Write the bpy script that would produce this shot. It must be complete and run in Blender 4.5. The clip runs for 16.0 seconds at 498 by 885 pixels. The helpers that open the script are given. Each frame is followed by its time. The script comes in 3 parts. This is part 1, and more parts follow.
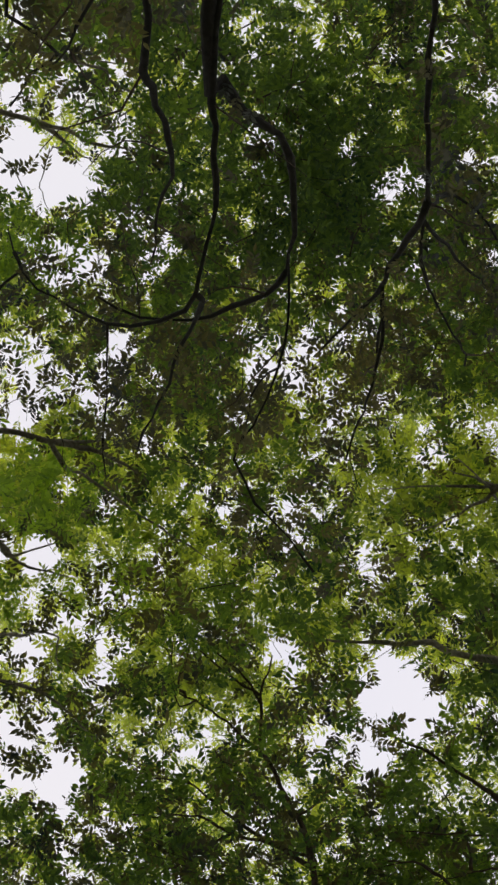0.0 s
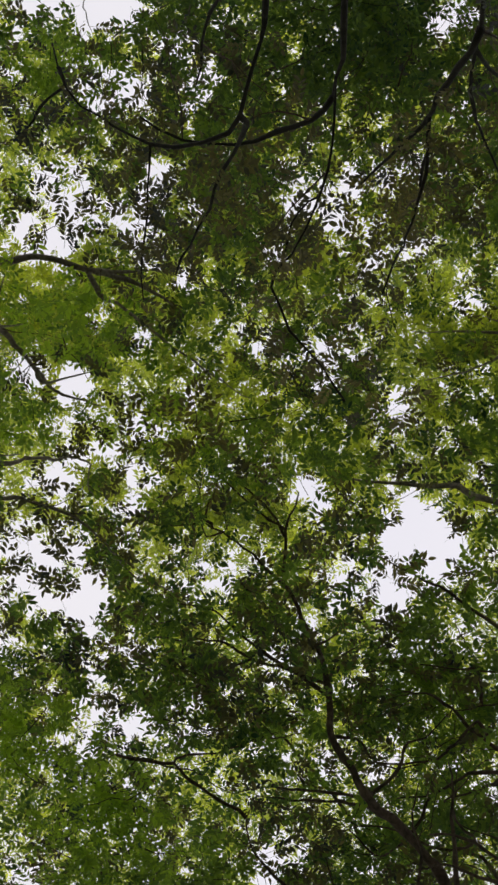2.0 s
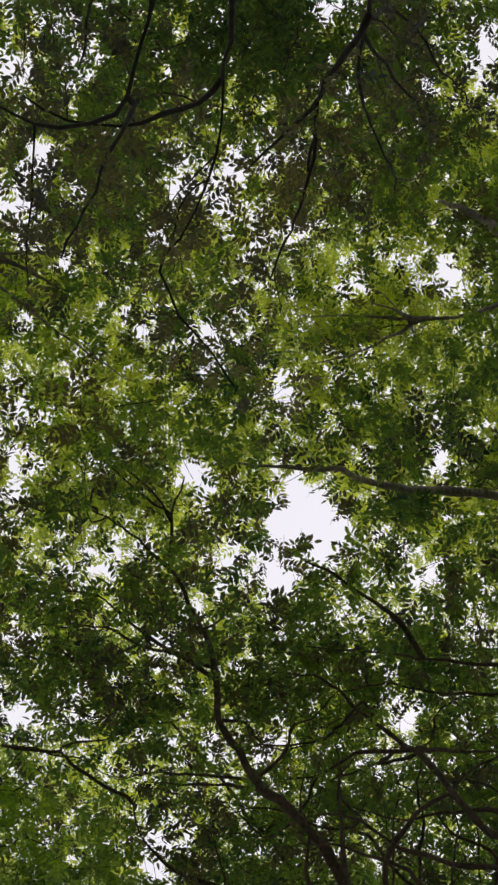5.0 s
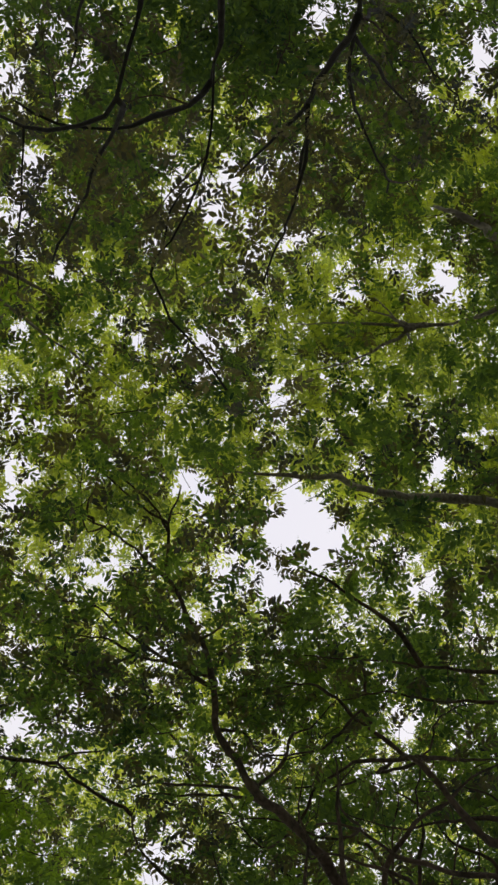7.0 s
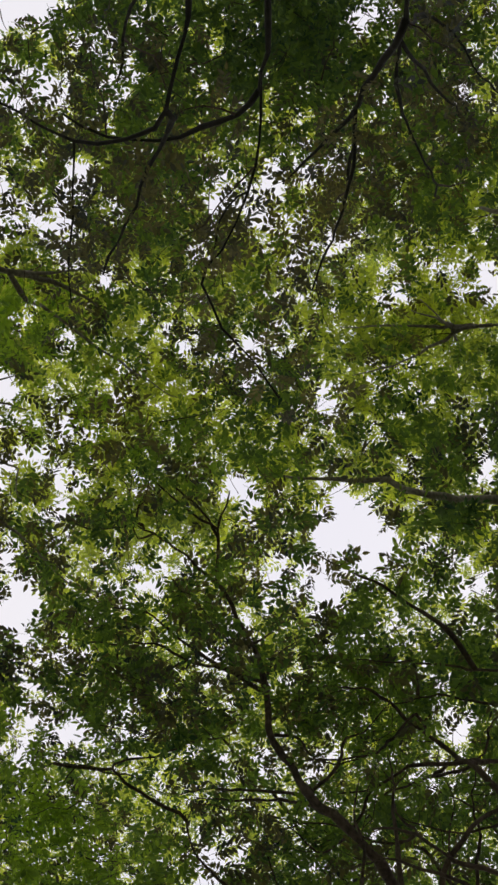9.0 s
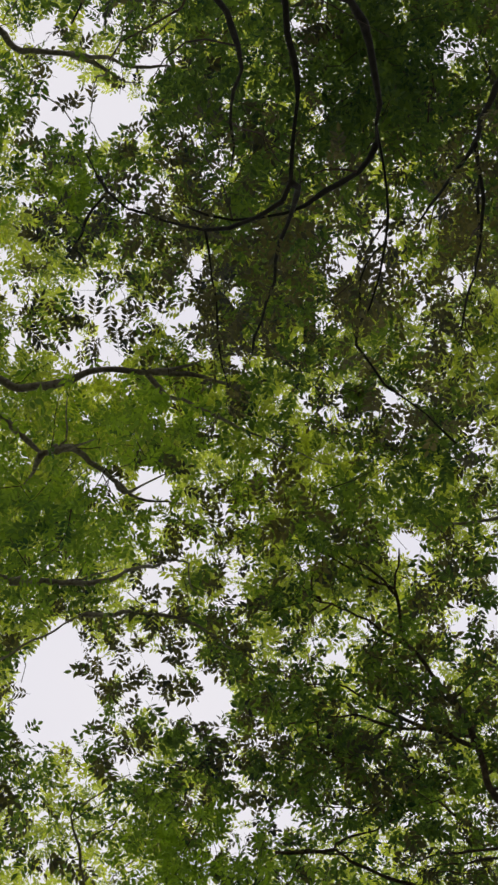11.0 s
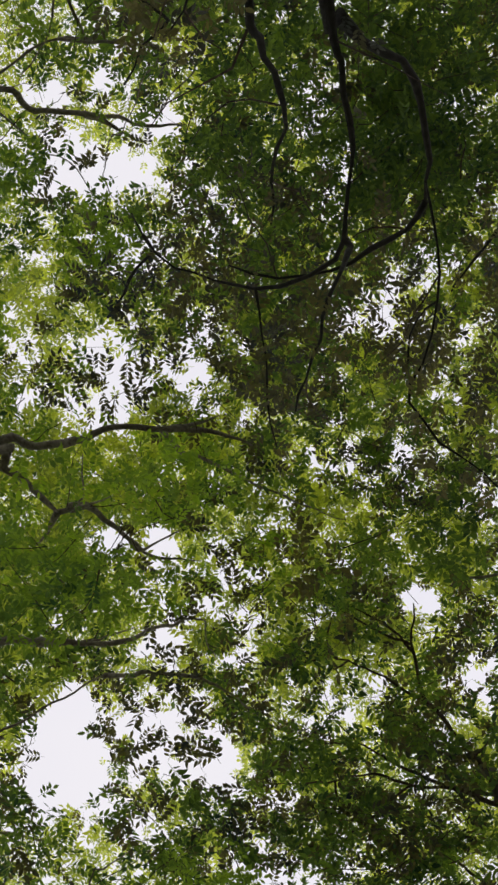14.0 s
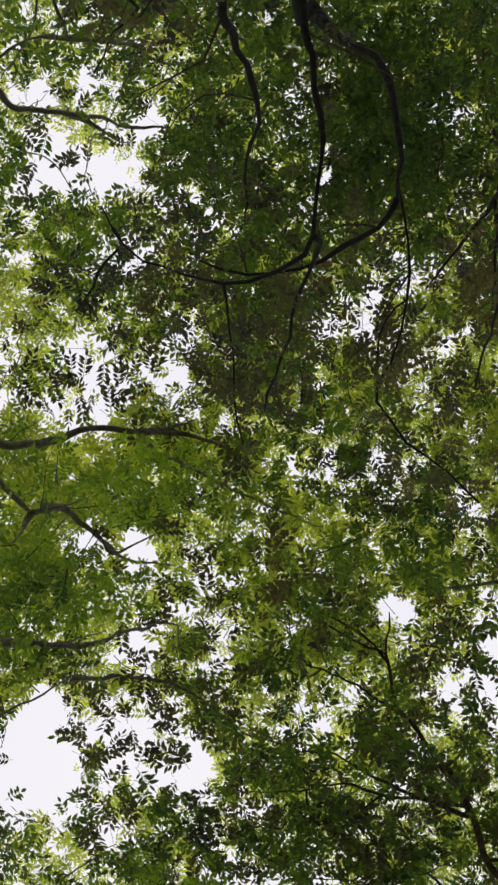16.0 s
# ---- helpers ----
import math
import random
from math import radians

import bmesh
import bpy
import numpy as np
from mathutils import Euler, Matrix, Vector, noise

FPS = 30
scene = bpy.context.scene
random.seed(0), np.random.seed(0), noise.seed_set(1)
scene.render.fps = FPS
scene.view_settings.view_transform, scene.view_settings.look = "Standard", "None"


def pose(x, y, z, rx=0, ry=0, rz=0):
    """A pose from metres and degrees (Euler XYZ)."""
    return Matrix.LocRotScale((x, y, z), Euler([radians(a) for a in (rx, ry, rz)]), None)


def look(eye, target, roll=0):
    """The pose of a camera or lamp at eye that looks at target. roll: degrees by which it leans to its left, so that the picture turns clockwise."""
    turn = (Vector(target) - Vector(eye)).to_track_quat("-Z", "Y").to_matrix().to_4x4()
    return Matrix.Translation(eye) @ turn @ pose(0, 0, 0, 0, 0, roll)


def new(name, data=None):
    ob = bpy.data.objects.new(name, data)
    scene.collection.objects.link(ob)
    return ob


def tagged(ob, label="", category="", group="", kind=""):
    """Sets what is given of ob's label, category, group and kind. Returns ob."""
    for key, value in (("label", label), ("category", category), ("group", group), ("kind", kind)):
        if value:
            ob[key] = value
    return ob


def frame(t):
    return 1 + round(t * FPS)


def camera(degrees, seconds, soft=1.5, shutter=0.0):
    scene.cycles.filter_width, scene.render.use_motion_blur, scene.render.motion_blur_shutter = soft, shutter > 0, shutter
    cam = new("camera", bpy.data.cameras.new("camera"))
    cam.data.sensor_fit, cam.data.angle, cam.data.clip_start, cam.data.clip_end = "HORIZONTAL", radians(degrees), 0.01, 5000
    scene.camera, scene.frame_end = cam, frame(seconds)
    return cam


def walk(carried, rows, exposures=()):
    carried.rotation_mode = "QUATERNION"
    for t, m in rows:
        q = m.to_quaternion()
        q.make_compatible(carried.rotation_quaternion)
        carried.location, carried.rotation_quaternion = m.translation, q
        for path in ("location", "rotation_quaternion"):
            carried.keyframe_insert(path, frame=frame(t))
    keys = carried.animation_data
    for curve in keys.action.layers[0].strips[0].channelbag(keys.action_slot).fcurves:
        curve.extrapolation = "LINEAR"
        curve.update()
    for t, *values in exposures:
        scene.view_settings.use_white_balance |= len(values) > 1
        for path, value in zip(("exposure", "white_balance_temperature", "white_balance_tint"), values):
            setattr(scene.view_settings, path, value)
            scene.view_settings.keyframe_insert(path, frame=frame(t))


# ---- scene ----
cam = camera(22.71, 16.0, soft=2.65)

# the camera stands in one spot and looks steeply up: seconds, place, then turn, tilt and lean in degrees
PATH = [
    (0.0, 0.000, 0.000, 1.600, -0.00, -0.00, -0.00),
    (0.5, -0.000, 0.028, 1.569, 0.80, -2.81, -0.98),
    (1.0, -0.005, 0.051, 1.553, 1.01, -4.11, -1.63),
    (1.5, 0.008, 0.046, 1.541, 1.49, -5.00, -1.91),
    (2.0, -0.004, 0.043, 1.548, 1.64, -7.20, -2.40),
    (2.5, -0.017, 0.017, 1.537, 1.61, -8.10, -2.48),
    (3.0, -0.024, -0.002, 1.533, 1.75, -8.62, -2.65),
    (3.5, -0.017, -0.015, 1.560, 0.13, -8.98, -3.08),
    (4.0, -0.019, -0.001, 1.575, -2.14, -8.75, -3.12),
    (4.5, -0.028, 0.022, 1.576, -3.75, -8.18, -2.94),
    (7.0, -0.003, 0.069, 1.600, -3.87, -7.21, -2.42),
    (7.5, -0.034, 0.071, 1.601, -4.17, -7.09, -2.05),
    (8.0, -0.021, 0.050, 1.605, -3.61, -7.31, -2.14),
    (8.5, -0.007, 0.043, 1.591, -3.17, -7.29, -2.16),
    (9.0, -0.032, 0.054, 1.595, -1.99, -7.14, -1.18),
    (9.5, -0.043, 0.070, 1.576, 0.44, -6.85, 1.35),
    (10.0, -0.045, 0.076, 1.583, 2.37, -5.88, 4.41),
    (12.5, -0.347, 0.014, 1.725, 3.98, -1.37, 13.53),
    (13.0, -0.362, 0.008, 1.723, 3.97, -1.29, 13.09),
    (13.5, -0.363, 0.005, 1.703, 2.95, -1.36, 11.90),
    (14.0, -0.326, 0.012, 1.682, 2.64, -1.27, 10.39),
    (14.5, -0.305, 0.017, 1.677, 2.66, -1.23, 10.01),
    (15.0, -0.279, 0.017, 1.685, 2.85, -1.19, 9.61),
    (15.5, -0.256, 0.042, 1.696, 3.20, -0.98, 9.17),
    (16.0, -0.274, 0.067, 1.721, 2.07, -0.85, 9.20),
]
walk(cam, [(t, Matrix.Translation((x, y, z)) @ pose(0, 0, 0, 84) @ pose(0, 0, 0, 90 + tilt, lean, turn))
           for t, x, y, z, turn, tilt, lean in PATH], [(0.0, -0.06), (1.0, -0.08), (3.0, -0.02), (4.0, 0.02), (7.0, -0.03), (9.0, -0.03), (10.0, -0.10), (12.5, -0.12), (14.0, -0.04), (16.0, 0.03)])

# ---- light: bright overcast sky ----
world = bpy.data.worlds.new("overcast_sky")
scene.world = world
world.use_nodes = True
wn, wl = world.node_tree.nodes, world.node_tree.links
wn.clear()
sky = wn.new("ShaderNodeTexSky")
sky.sky_type, sky.sun_disc = "NISHITA", False
sky.sun_elevation, sky.sun_rotation = radians(58), radians(35)
sky_bg = wn.new("ShaderNodeBackground")
sky_bg.inputs[1].default_value = 0.08
cloud_coord = wn.new("ShaderNodeTexCoord")
cloud_noise = wn.new("ShaderNodeTexNoise")
cloud_noise.inputs["Scale"].default_value, cloud_noise.inputs["Detail"].default_value = 2.2, 5
cloud_ramp = wn.new("ShaderNodeValToRGB")
cloud_ramp.color_ramp.elements[0].position, cloud_ramp.color_ramp.elements[0].color = 0.3, (0.90, 0.88, 0.965, 1)
cloud_ramp.color_ramp.elements[1].position, cloud_ramp.color_ramp.elements[1].color = 0.7, (0.985, 0.95, 0.985, 1)
cloud_bg = wn.new("ShaderNodeBackground")
cloud_bg.inputs[1].default_value = 1.0
sky_mix = wn.new("ShaderNodeMixShader")
sky_mix.inputs[0].default_value = 0.92
sky_out = wn.new("ShaderNodeOutputWorld")
wl.new(cloud_coord.outputs["Generated"], cloud_noise.inputs["Vector"])
wl.new(cloud_noise.outputs[0], cloud_ramp.inputs[0])
wl.new(cloud_ramp.outputs[0], cloud_bg.inputs[0])
wl.new(sky.outputs[0], sky_bg.inputs[0])
wl.new(sky_bg.outputs[0], sky_mix.inputs[1])
wl.new(cloud_bg.outputs[0], sky_mix.inputs[2])
wl.new(sky_mix.outputs[0], sky_out.inputs[0])

sun = new("sun", bpy.data.lights.new("sun", "SUN"))
sun.data.energy, sun.data.angle, sun.data.color = 1.0, radians(25), (1.0, 0.97, 0.92)
sun.matrix_world = look((5, 8, 20), (0, 0, 0))


# ---- materials ----
def material(name):
    m = bpy.data.materials.new(name)
    m.use_nodes = True
    m.node_tree.nodes.clear()
    return m, m.node_tree.nodes, m.node_tree.links


def leaf_material(name, face, through_, spread, single=False):
    """A thin leaf: dull green face, yellow-green light coming through, a little sheen, small veins, tone differing at
    random by clump.
    """
    m, n, k = material(name)
    out = n.new("ShaderNodeOutputMaterial")
    geo = n.new("ShaderNodeNewGeometry")
    spots = n.new("ShaderNodeTexNoise")
    spots.inputs["Scale"].default_value, spots.inputs["Detail"].default_value = 1.5, 3
    fine = n.new("ShaderNodeTexNoise")
    fine.inputs["Scale"].default_value, fine.inputs["Detail"].default_value = 60, 2
    k.new(geo.outputs["Position"], spots.inputs["Vector"])
    k.new(geo.outputs["Position"], fine.inputs["Vector"])
    own = n.new("ShaderNodeObjectInfo")
    add = n.new("ShaderNodeMath")
    add.operation, add.use_clamp = "MULTIPLY_ADD", True
    k.new(spots.outputs[0], add.inputs[0])
    add.inputs[1].default_value = 1.7
    mul = n.new("ShaderNodeMath")
    mul.operation = "MULTIPLY_ADD"
    k.new(own.outputs["Random"] if single else geo.outputs["Random Per Island"], mul.inputs[0])
    mul.inputs[1].default_value, mul.inputs[2].default_value = 0.55, -0.62
    k.new(mul.outputs[0], add.inputs[2])

    def tone(colour):
        ramp = n.new("ShaderNodeValToRGB")
        lo, hi = ramp.color_ramp.elements
        lo.position, hi.position = 0.0, 1.0
        lo.color = (colour[0] * (1 - spread), colour[1] * (1 - 0.85 * spread), colour[2], 1)
        hi.color = (colour[0] * (1 + spread), colour[1] * (1 + 0.85 * spread), colour[2], 1)
        k.new(add.outputs[0], ramp.inputs[0])
        return ramp
    dif = n.new("ShaderNodeBsdfDiffuse")
    tra = n.new("ShaderNodeBsdfTranslucent")
    k.new(tone(face).outputs[0], dif.inputs[0])
    k.new(tone(through_).outputs[0], tra.inputs[0])
    both = n.new("ShaderNodeAddShader")
    k.new(dif.outputs[0], both.inputs[0])
    k.new(tra.outputs[0], both.inputs[1])
    gloss = n.new("ShaderNodeBsdfGlossy")
    gloss.inputs["Color"].default_value = (0.9, 0.95, 0.9, 1)
    gloss.inputs["Roughness"].default_value = 0.45
    sheen = n.new("ShaderNodeMixShader")
    sheen.inputs[0].default_value = 0.025
    k.new(both.outputs[0], sheen.inputs[1])
    k.new(gloss.outputs[0], sheen.inputs[2])
    bump = n.new("ShaderNodeBump")
    bump.inputs["Strength"].default_value, bump.inputs["Distance"].default_value = 0.3, 0.002
    k.new(fine.outputs[0], bump.inputs["Height"])
    k.new(bump.outputs[0], dif.inputs["Normal"])
    k.new(bump.outputs[0], gloss.inputs["Normal"])
    k.new(sheen.outputs[0], out.inputs[0])
    return m


def bark_material(name, dark, light):
    m, n, k = material(name)
    out, bsdf = n.new("ShaderNodeOutputMaterial"), n.new("ShaderNodeBsdfPrincipled")
    coord, stretch = n.new("ShaderNodeTexCoord"), n.new("ShaderNodeMapping")
    stretch.inputs["Scale"].default_value = (1, 1, 0.35)
    ridge, patch = n.new("ShaderNodeTexNoise"), n.new("ShaderNodeTexNoise")
    ridge.inputs["Scale"].default_value, ridge.inputs["Detail"].default_value = 55, 6
    patch.inputs["Scale"].default_value, patch.inputs["Detail"].default_value = 5, 3
    k.new(coord.outputs["Object"], stretch.inputs[0])
    k.new(stretch.outputs[0], ridge.inputs["Vector"])
    k.new(coord.outputs["Object"], patch.inputs["Vector"])
    mix = n.new("ShaderNodeMath")
    mix.operation = "MULTIPLY"
    k.new(ridge.outputs[0], mix.inputs[0])
    k.new(patch.outputs[0], mix.inputs[1])
    ramp = n.new("ShaderNodeValToRGB")
    ramp.color_ramp.elements[0].position, ramp.color_ramp.elements[0].color = 0.12, (*dark, 1)
    ramp.color_ramp.elements[1].position, ramp.color_ramp.elements[1].color = 0.42, (*light, 1)
    k.new(mix.outputs[0], ramp.inputs[0])
    k.new(ramp.outputs[0], bsdf.inputs["Base Color"])
    bsdf.inputs["Roughness"].default_value = 0.9
    bump = n.new("ShaderNodeBump")
    bump.inputs["Strength"].default_value, bump.inputs["Distance"].default_value = 0.8, 0.01
    k.new(ridge.outputs[0], bump.inputs["Height"])
    k.new(bump.outputs[0], bsdf.inputs["Normal"])
    k.new(bsdf.outputs[0], out.inputs[0])
    return m


def ground_material():
    m, n, k = material("leaf_litter_soil")
    out, bsdf = n.new("ShaderNodeOutputMaterial"), n.new("ShaderNodeBsdfPrincipled")
    coord = n.new("ShaderNodeTexCoord")
    litter, patch = n.new("ShaderNodeTexVoronoi"), n.new("ShaderNodeTexNoise")
    litter.inputs["Scale"].default_value = 14
    patch.inputs["Scale"].default_value, patch.inputs["Detail"].default_value = 0.4, 6
    k.new(coord.outputs["Object"], litter.inputs["Vector"])
    k.new(coord.outputs["Object"], patch.inputs["Vector"])
    ramp = n.new("ShaderNodeValToRGB")
    ramp.color_ramp.elements[0].position, ramp.color_ramp.elements[0].color = 0.35, (0.075, 0.058, 0.037, 1)
    ramp.color_ramp.elements[1].position, ramp.color_ramp.elements[1].color = 0.65, (0.068, 0.085, 0.032, 1)
    k.new(patch.outputs[0], ramp.inputs[0])
    tint = n.new("ShaderNodeMixRGB")
    tint.blend_type, tint.inputs[0].default_value = "OVERLAY", 0.5
    k.new(ramp.outputs[0], tint.inputs[1])
    k.new(litter.outputs["Color"], tint.inputs[2])
    k.new(tint.outputs[0], bsdf.inputs["Base Color"])
    bsdf.inputs["Roughness"].default_value = 0.95
    bump = n.new("ShaderNodeBump")
    bump.inputs["Distance"].default_value = 0.02
    k.new(litter.outputs["Distance"], bump.inputs["Height"])
    k.new(bump.outputs[0], bsdf.inputs["Normal"])
    k.new(bsdf.outputs[0], out.inputs[0])
    return m


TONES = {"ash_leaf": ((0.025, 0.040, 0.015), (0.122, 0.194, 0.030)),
         # brighter copy for the top layer, with the sky's light put into its colour
         "ash_leaf_skylit": ((0.042, 0.056, 0.02), (0.385, 0.445, 0.06)),
         "ash_leaf_fresh": ((0.032, 0.054, 0.016), (0.235, 0.350, 0.034)),
         # brownish darker copy of the leaf: shade against the sky put into its colour
         "ash_leaf_shaded": ((0.027, 0.025, 0.017), (0.092, 0.088, 0.040))}
LEAF, LEAF_SKYLIT, LEAF_FRESH, LEAF_SHADED = [leaf_material(name, a, c, 0.78) for name, (a, c) in TONES.items()]
SINGLE = {name: leaf_material("single_" + name, a, c, 0.78, True) for name, (a, c) in TONES.items()}
BARK = bark_material("ash_bark", (0.12, 0.10, 0.088), (0.42, 0.37, 0.33))
# near-black bark for the first tree
BARK_BLACKISH = bark_material("blackish_bark", (0.006, 0.006, 0.004), (0.032, 0.029, 0.020))
BARK_BROWN = bark_material("brown_bark", (0.026, 0.019, 0.015), (0.14, 0.098, 0.076))
SOIL = ground_material()

# ---- ground ----
bm = bmesh.new()
bmesh.ops.create_grid(bm, x_segments=60, y_segments=60, size=1.0)
for v in bm.verts:
    s = 12 + 1500 * max(abs(v.co.x), abs(v.co.y)) ** 4
    v.co.x, v.co.y = v.co.x * s, v.co.y * s
    v.co.z = 0.06 * noise.noise(Vector((v.co.x * 0.5, v.co.y * 0.5, 0)))
ground_mesh = bpy.data.meshes.new("ground")
bm.to_mesh(ground_mesh)
bm.free()
ground_mesh.materials.append(SOIL)
for p in ground_mesh.polygons:
    p.use_smooth = True
tagged(new("ground", ground_mesh), "brown and green woodland floor of soil and leaf litter", "ground", kind="structure")


# ---- trees ----
def linked(name, verts, faces, mat, parent, label="", kind=""):
    me = bpy.data.meshes.new(name)
    me.from_pydata(verts, [], faces)
    me.materials.append(mat)
    me.polygons.foreach_set("use_smooth", [True] * len(me.polygons))
    ob = new(name, me)
    ob.parent = parent
    return tagged(ob, label, kind=kind)


def smooth_path(points, step=0.06):
    """A rounded line through the points."""
    pts = [Vector(p) for p in points]
    pts = [pts[0] * 2 - pts[1]] + pts + [pts[-1] * 2 - pts[-2]]
    line = []
    for a, b, c, d in zip(pts, pts[1:], pts[2:], pts[3:]):
        n = max(2, int((c - b).length / step))
        for i in range(n):
            s = i / n
            line.append(0.5 * (2 * b + (c - a) * s + (2 * a - 5 * b + 4 * c - d) * s * s + (3 * b - a - 3 * c + d) * s ** 3))
    line.append(pts[-2])
    return line


def tube(line, r0, r1, sides=8, power=1.0, lumpy=0.2):
    verts, faces = [], []
    side = Vector((0.31, 0.87, 0.38))
    count = len(line)
    for i, p in enumerate(line):
        way = (line[min(i + 1, count - 1)] - line[max(i - 1, 0)]).normalized()
        side = (side - way * side.dot(way)).normalized()
        other = way.cross(side)
        r = r1 + (r0 - r1) * (1 - i / (count - 1)) ** power
        for j in range(sides):
            a = 2 * math.pi * j / sides
            q = side * math.cos(a) + other * math.sin(a)
            verts.append(p + q * r * (1 + lumpy * 2 * noise.noise((p + q * r) * 9)))
        if i:
            o = (i - 1) * sides
            faces += [(o + j, o + (j + 1) % sides, o + sides + (j + 1) % sides, o + sides + j) for j in range(sides)]
    faces += [tuple(reversed(range(sides))), tuple(range((count - 1) * sides, count * sides))]
    return verts, faces


class Tree:
    def __init__(self, x, y, fork, radius, bark, label, taper=1.0, lumpy=0.2):
        self.x, self.y, self.fork, self.bark, self.taper, self.lumpy = x, y, fork, bark, taper, lumpy
        self.lines, self.stout, self.obs = [], [], []
        self.ob = tagged(new("ash_tree"), label, "tree", "tall trees closing overhead")
        lean = 0.25
        top = Vector((x * (1 - lean * 0.3), y * (1 - lean * 0.3), fork))
        line = smooth_path([(x, y, -0.2), (x, y, 0.3), (x + 0.08, y - 0.05, fork * 0.4), (x, y, fork * 0.75), top], 0.2)
        verts, faces = tube(line, radius, radius * 0.62, 14, 0.8, 0.1)
        for i in range(28):
            flare = 1.5 if i < 14 else 1.18
            c = line[i // 14]
            verts[i] = c + (verts[i] - c) * flare
        linked("trunk", verts, faces, bark, self.ob)
        self.top, self.radius = top, radius * 0.6

    def nearest(self, p, way):
        """A point on the limbs from which a side branch could lead to p and on along way, and that limb."""
        joints = ((q, ob) for line, ob in zip(self.lines, self.obs) for q in line)
        return min(joints, key=lambda j: (p - j[0]).length * (1.5 - (p - j[0]).normalized().dot(way)))


def limb(tree, name, radius, points):
    """A limb through the points; limbs rise from the fork of the trunk, branches and twigs from the nearest limb."""
    points = [Vector(p) for p in points]
    end = 0.12
    if "limb" in name:
        start = tree.top - Vector((0, 0, 0.3))
        mid = start.lerp(points[0], 0.5) + Vector((0, 0, -0.15))
        points = [start, mid] + points
        r0, bearer = radius * 1.35, tree.ob
    else:
        joint, bearer = tree.nearest(points[0], (points[1] - points[0]).normalized())
        bearer = bearer if bearer.parent == tree.ob else bearer.parent
        if (joint - points[0]).length > 0.06:
            points = [joint] + points
        else:
            points[0] = joint
        r0 = radius
    line = smooth_path(points)
    for i, p in enumerate(line[1:-1], 1):
        p += 0.025 * Vector((noise.noise(p * 4), noise.noise(p * 4 + Vector((9, 0, 0))), noise.noise(p * 4 + Vector((0, 9, 0)))))
        p += 0.014 * Vector((noise.noise(p * 12), noise.noise(p * 12 + Vector((9, 0, 0))), noise.noise(p * 12 + Vector((0, 9, 0)))))
    verts, faces = tube(line, r0, max(radius * end, 0.003), 8 if radius > 0.02 else 6, tree.taper if "limb" in name else 1.0, tree.lumpy)
    tree.obs.append(linked(name, verts, faces, tree.bark, bearer))
    tree.lines.append(line)
    if radius > 0.011:
        tree.stout.append(line)


A = Tree(0.3, -3.6, 4.6, 0.24, BARK_BLACKISH, "tall ash tree with dark arching limbs and dense leaves", lumpy=0.3)
B = Tree(2.5, 5.9, 5.2, 0.26, BARK_BROWN, "tall ash tree forking into many bare brown stems")
C = Tree(-5.6, 1.4, 5.5, 0.25, BARK, "tall ash tree with grey-brown limbs and bright leaves", taper=0.6)
D = Tree(5.8, 1.7, 5.6, 0.25, BARK, "tall ash tree with level grey-brown limbs and green leaves", taper=0.75)
E = Tree(-3.6, 8.2, 5.0, 0.22, BARK, "tall ash tree with soft green leaves at a clearing")
TREES = [A, B, C, D, E]

limb(A, "main_limb", 0.047, [(-0.10, -0.70, 4.80), (-0.06, -0.59, 4.88), (-0.01, -0.53, 4.95), (0.08, -0.48, 5.03), (0.13, -0.36, 5.10), (0.13, -0.22, 5.18), (0.11, -0.12, 5.25)])
limb(A, "branch", 0.0105, [(0.11, -0.12, 5.25), (0.06, -0.04, 5.32), (-0.05, -0.01, 5.40), (-0.18, 0.03, 5.45), (-0.33, 0.02, 5.50), (-0.48, -0.05, 5.54)])
limb(A, "limb", 0.018, [(-0.08, -0.70, 4.80), (-0.08, -0.48, 4.87), (-0.09, -0.29, 4.93), (-0.13, -0.12, 5.00), (-0.19, -0.01, 5.07), (-0.33, 0.05, 5.13), (-0.47, 0.01, 5.20), (-0.58, -0.05, 5.27), (-0.67, -0.13, 5.33), (-0.73, -0.25, 5.40)])
limb(A, "twig", 0.009, [(-0.15, 0.01, 5.20), (-0.20, 0.12, 5.33), (-0.28, 0.28, 5.47), (-0.36, 0.44, 5.60)])
limb(A, "twig", 0.007, [(-0.68, -0.14, 5.40), (-0.75, -0.10, 5.47), (-0.81, -0.02, 5.53), (-0.89, 0.04, 5.60)])
limb(A, "limb", 0.026, [(-0.27, -0.78, 5.00), (-0.27, -0.61, 5.16), (-0.24, -0.51, 5.32), (-0.24, -0.42, 5.48), (-0.29, -0.32, 5.64), (-0.33, -0.16, 5.80)])
limb(A, "limb", 0.013, [(0.48, -0.44, 5.00), (0.49, -0.32, 5.16), (0.52, -0.10, 5.32), (0.58, -0.06, 5.48), (0.69, 0.09, 5.64), (0.73, 0.18, 5.80)])
limb(A, "branch", 0.011, [(0.48, -0.28, 5.10), (0.41, -0.13, 5.28), (0.39, -0.06, 5.45), (0.30, 0.05, 5.62), (0.22, 0.15, 5.80)])
limb(A, "twig", 0.007, [(0.38, -0.06, 5.40), (0.41, 0.12, 5.60), (0.41, 0.27, 5.80)])
limb(A, "branch", 0.004, [(0.12, -0.16, 5.20), (0.11, 0.03, 5.17), (0.08, 0.17, 5.14), (0.01, 0.33, 5.11), (-0.04, 0.42, 5.09), (0.01, 0.53, 5.06), (0.10, 0.63, 5.03), (0.18, 0.72, 5.00)])
limb(A, "twig", 0.007, [(0.66, -0.36, 5.60), (0.77, -0.28, 5.70), (0.87, -0.21, 5.80), (0.94, -0.17, 5.90), (1.00, -0.12, 6.00)])
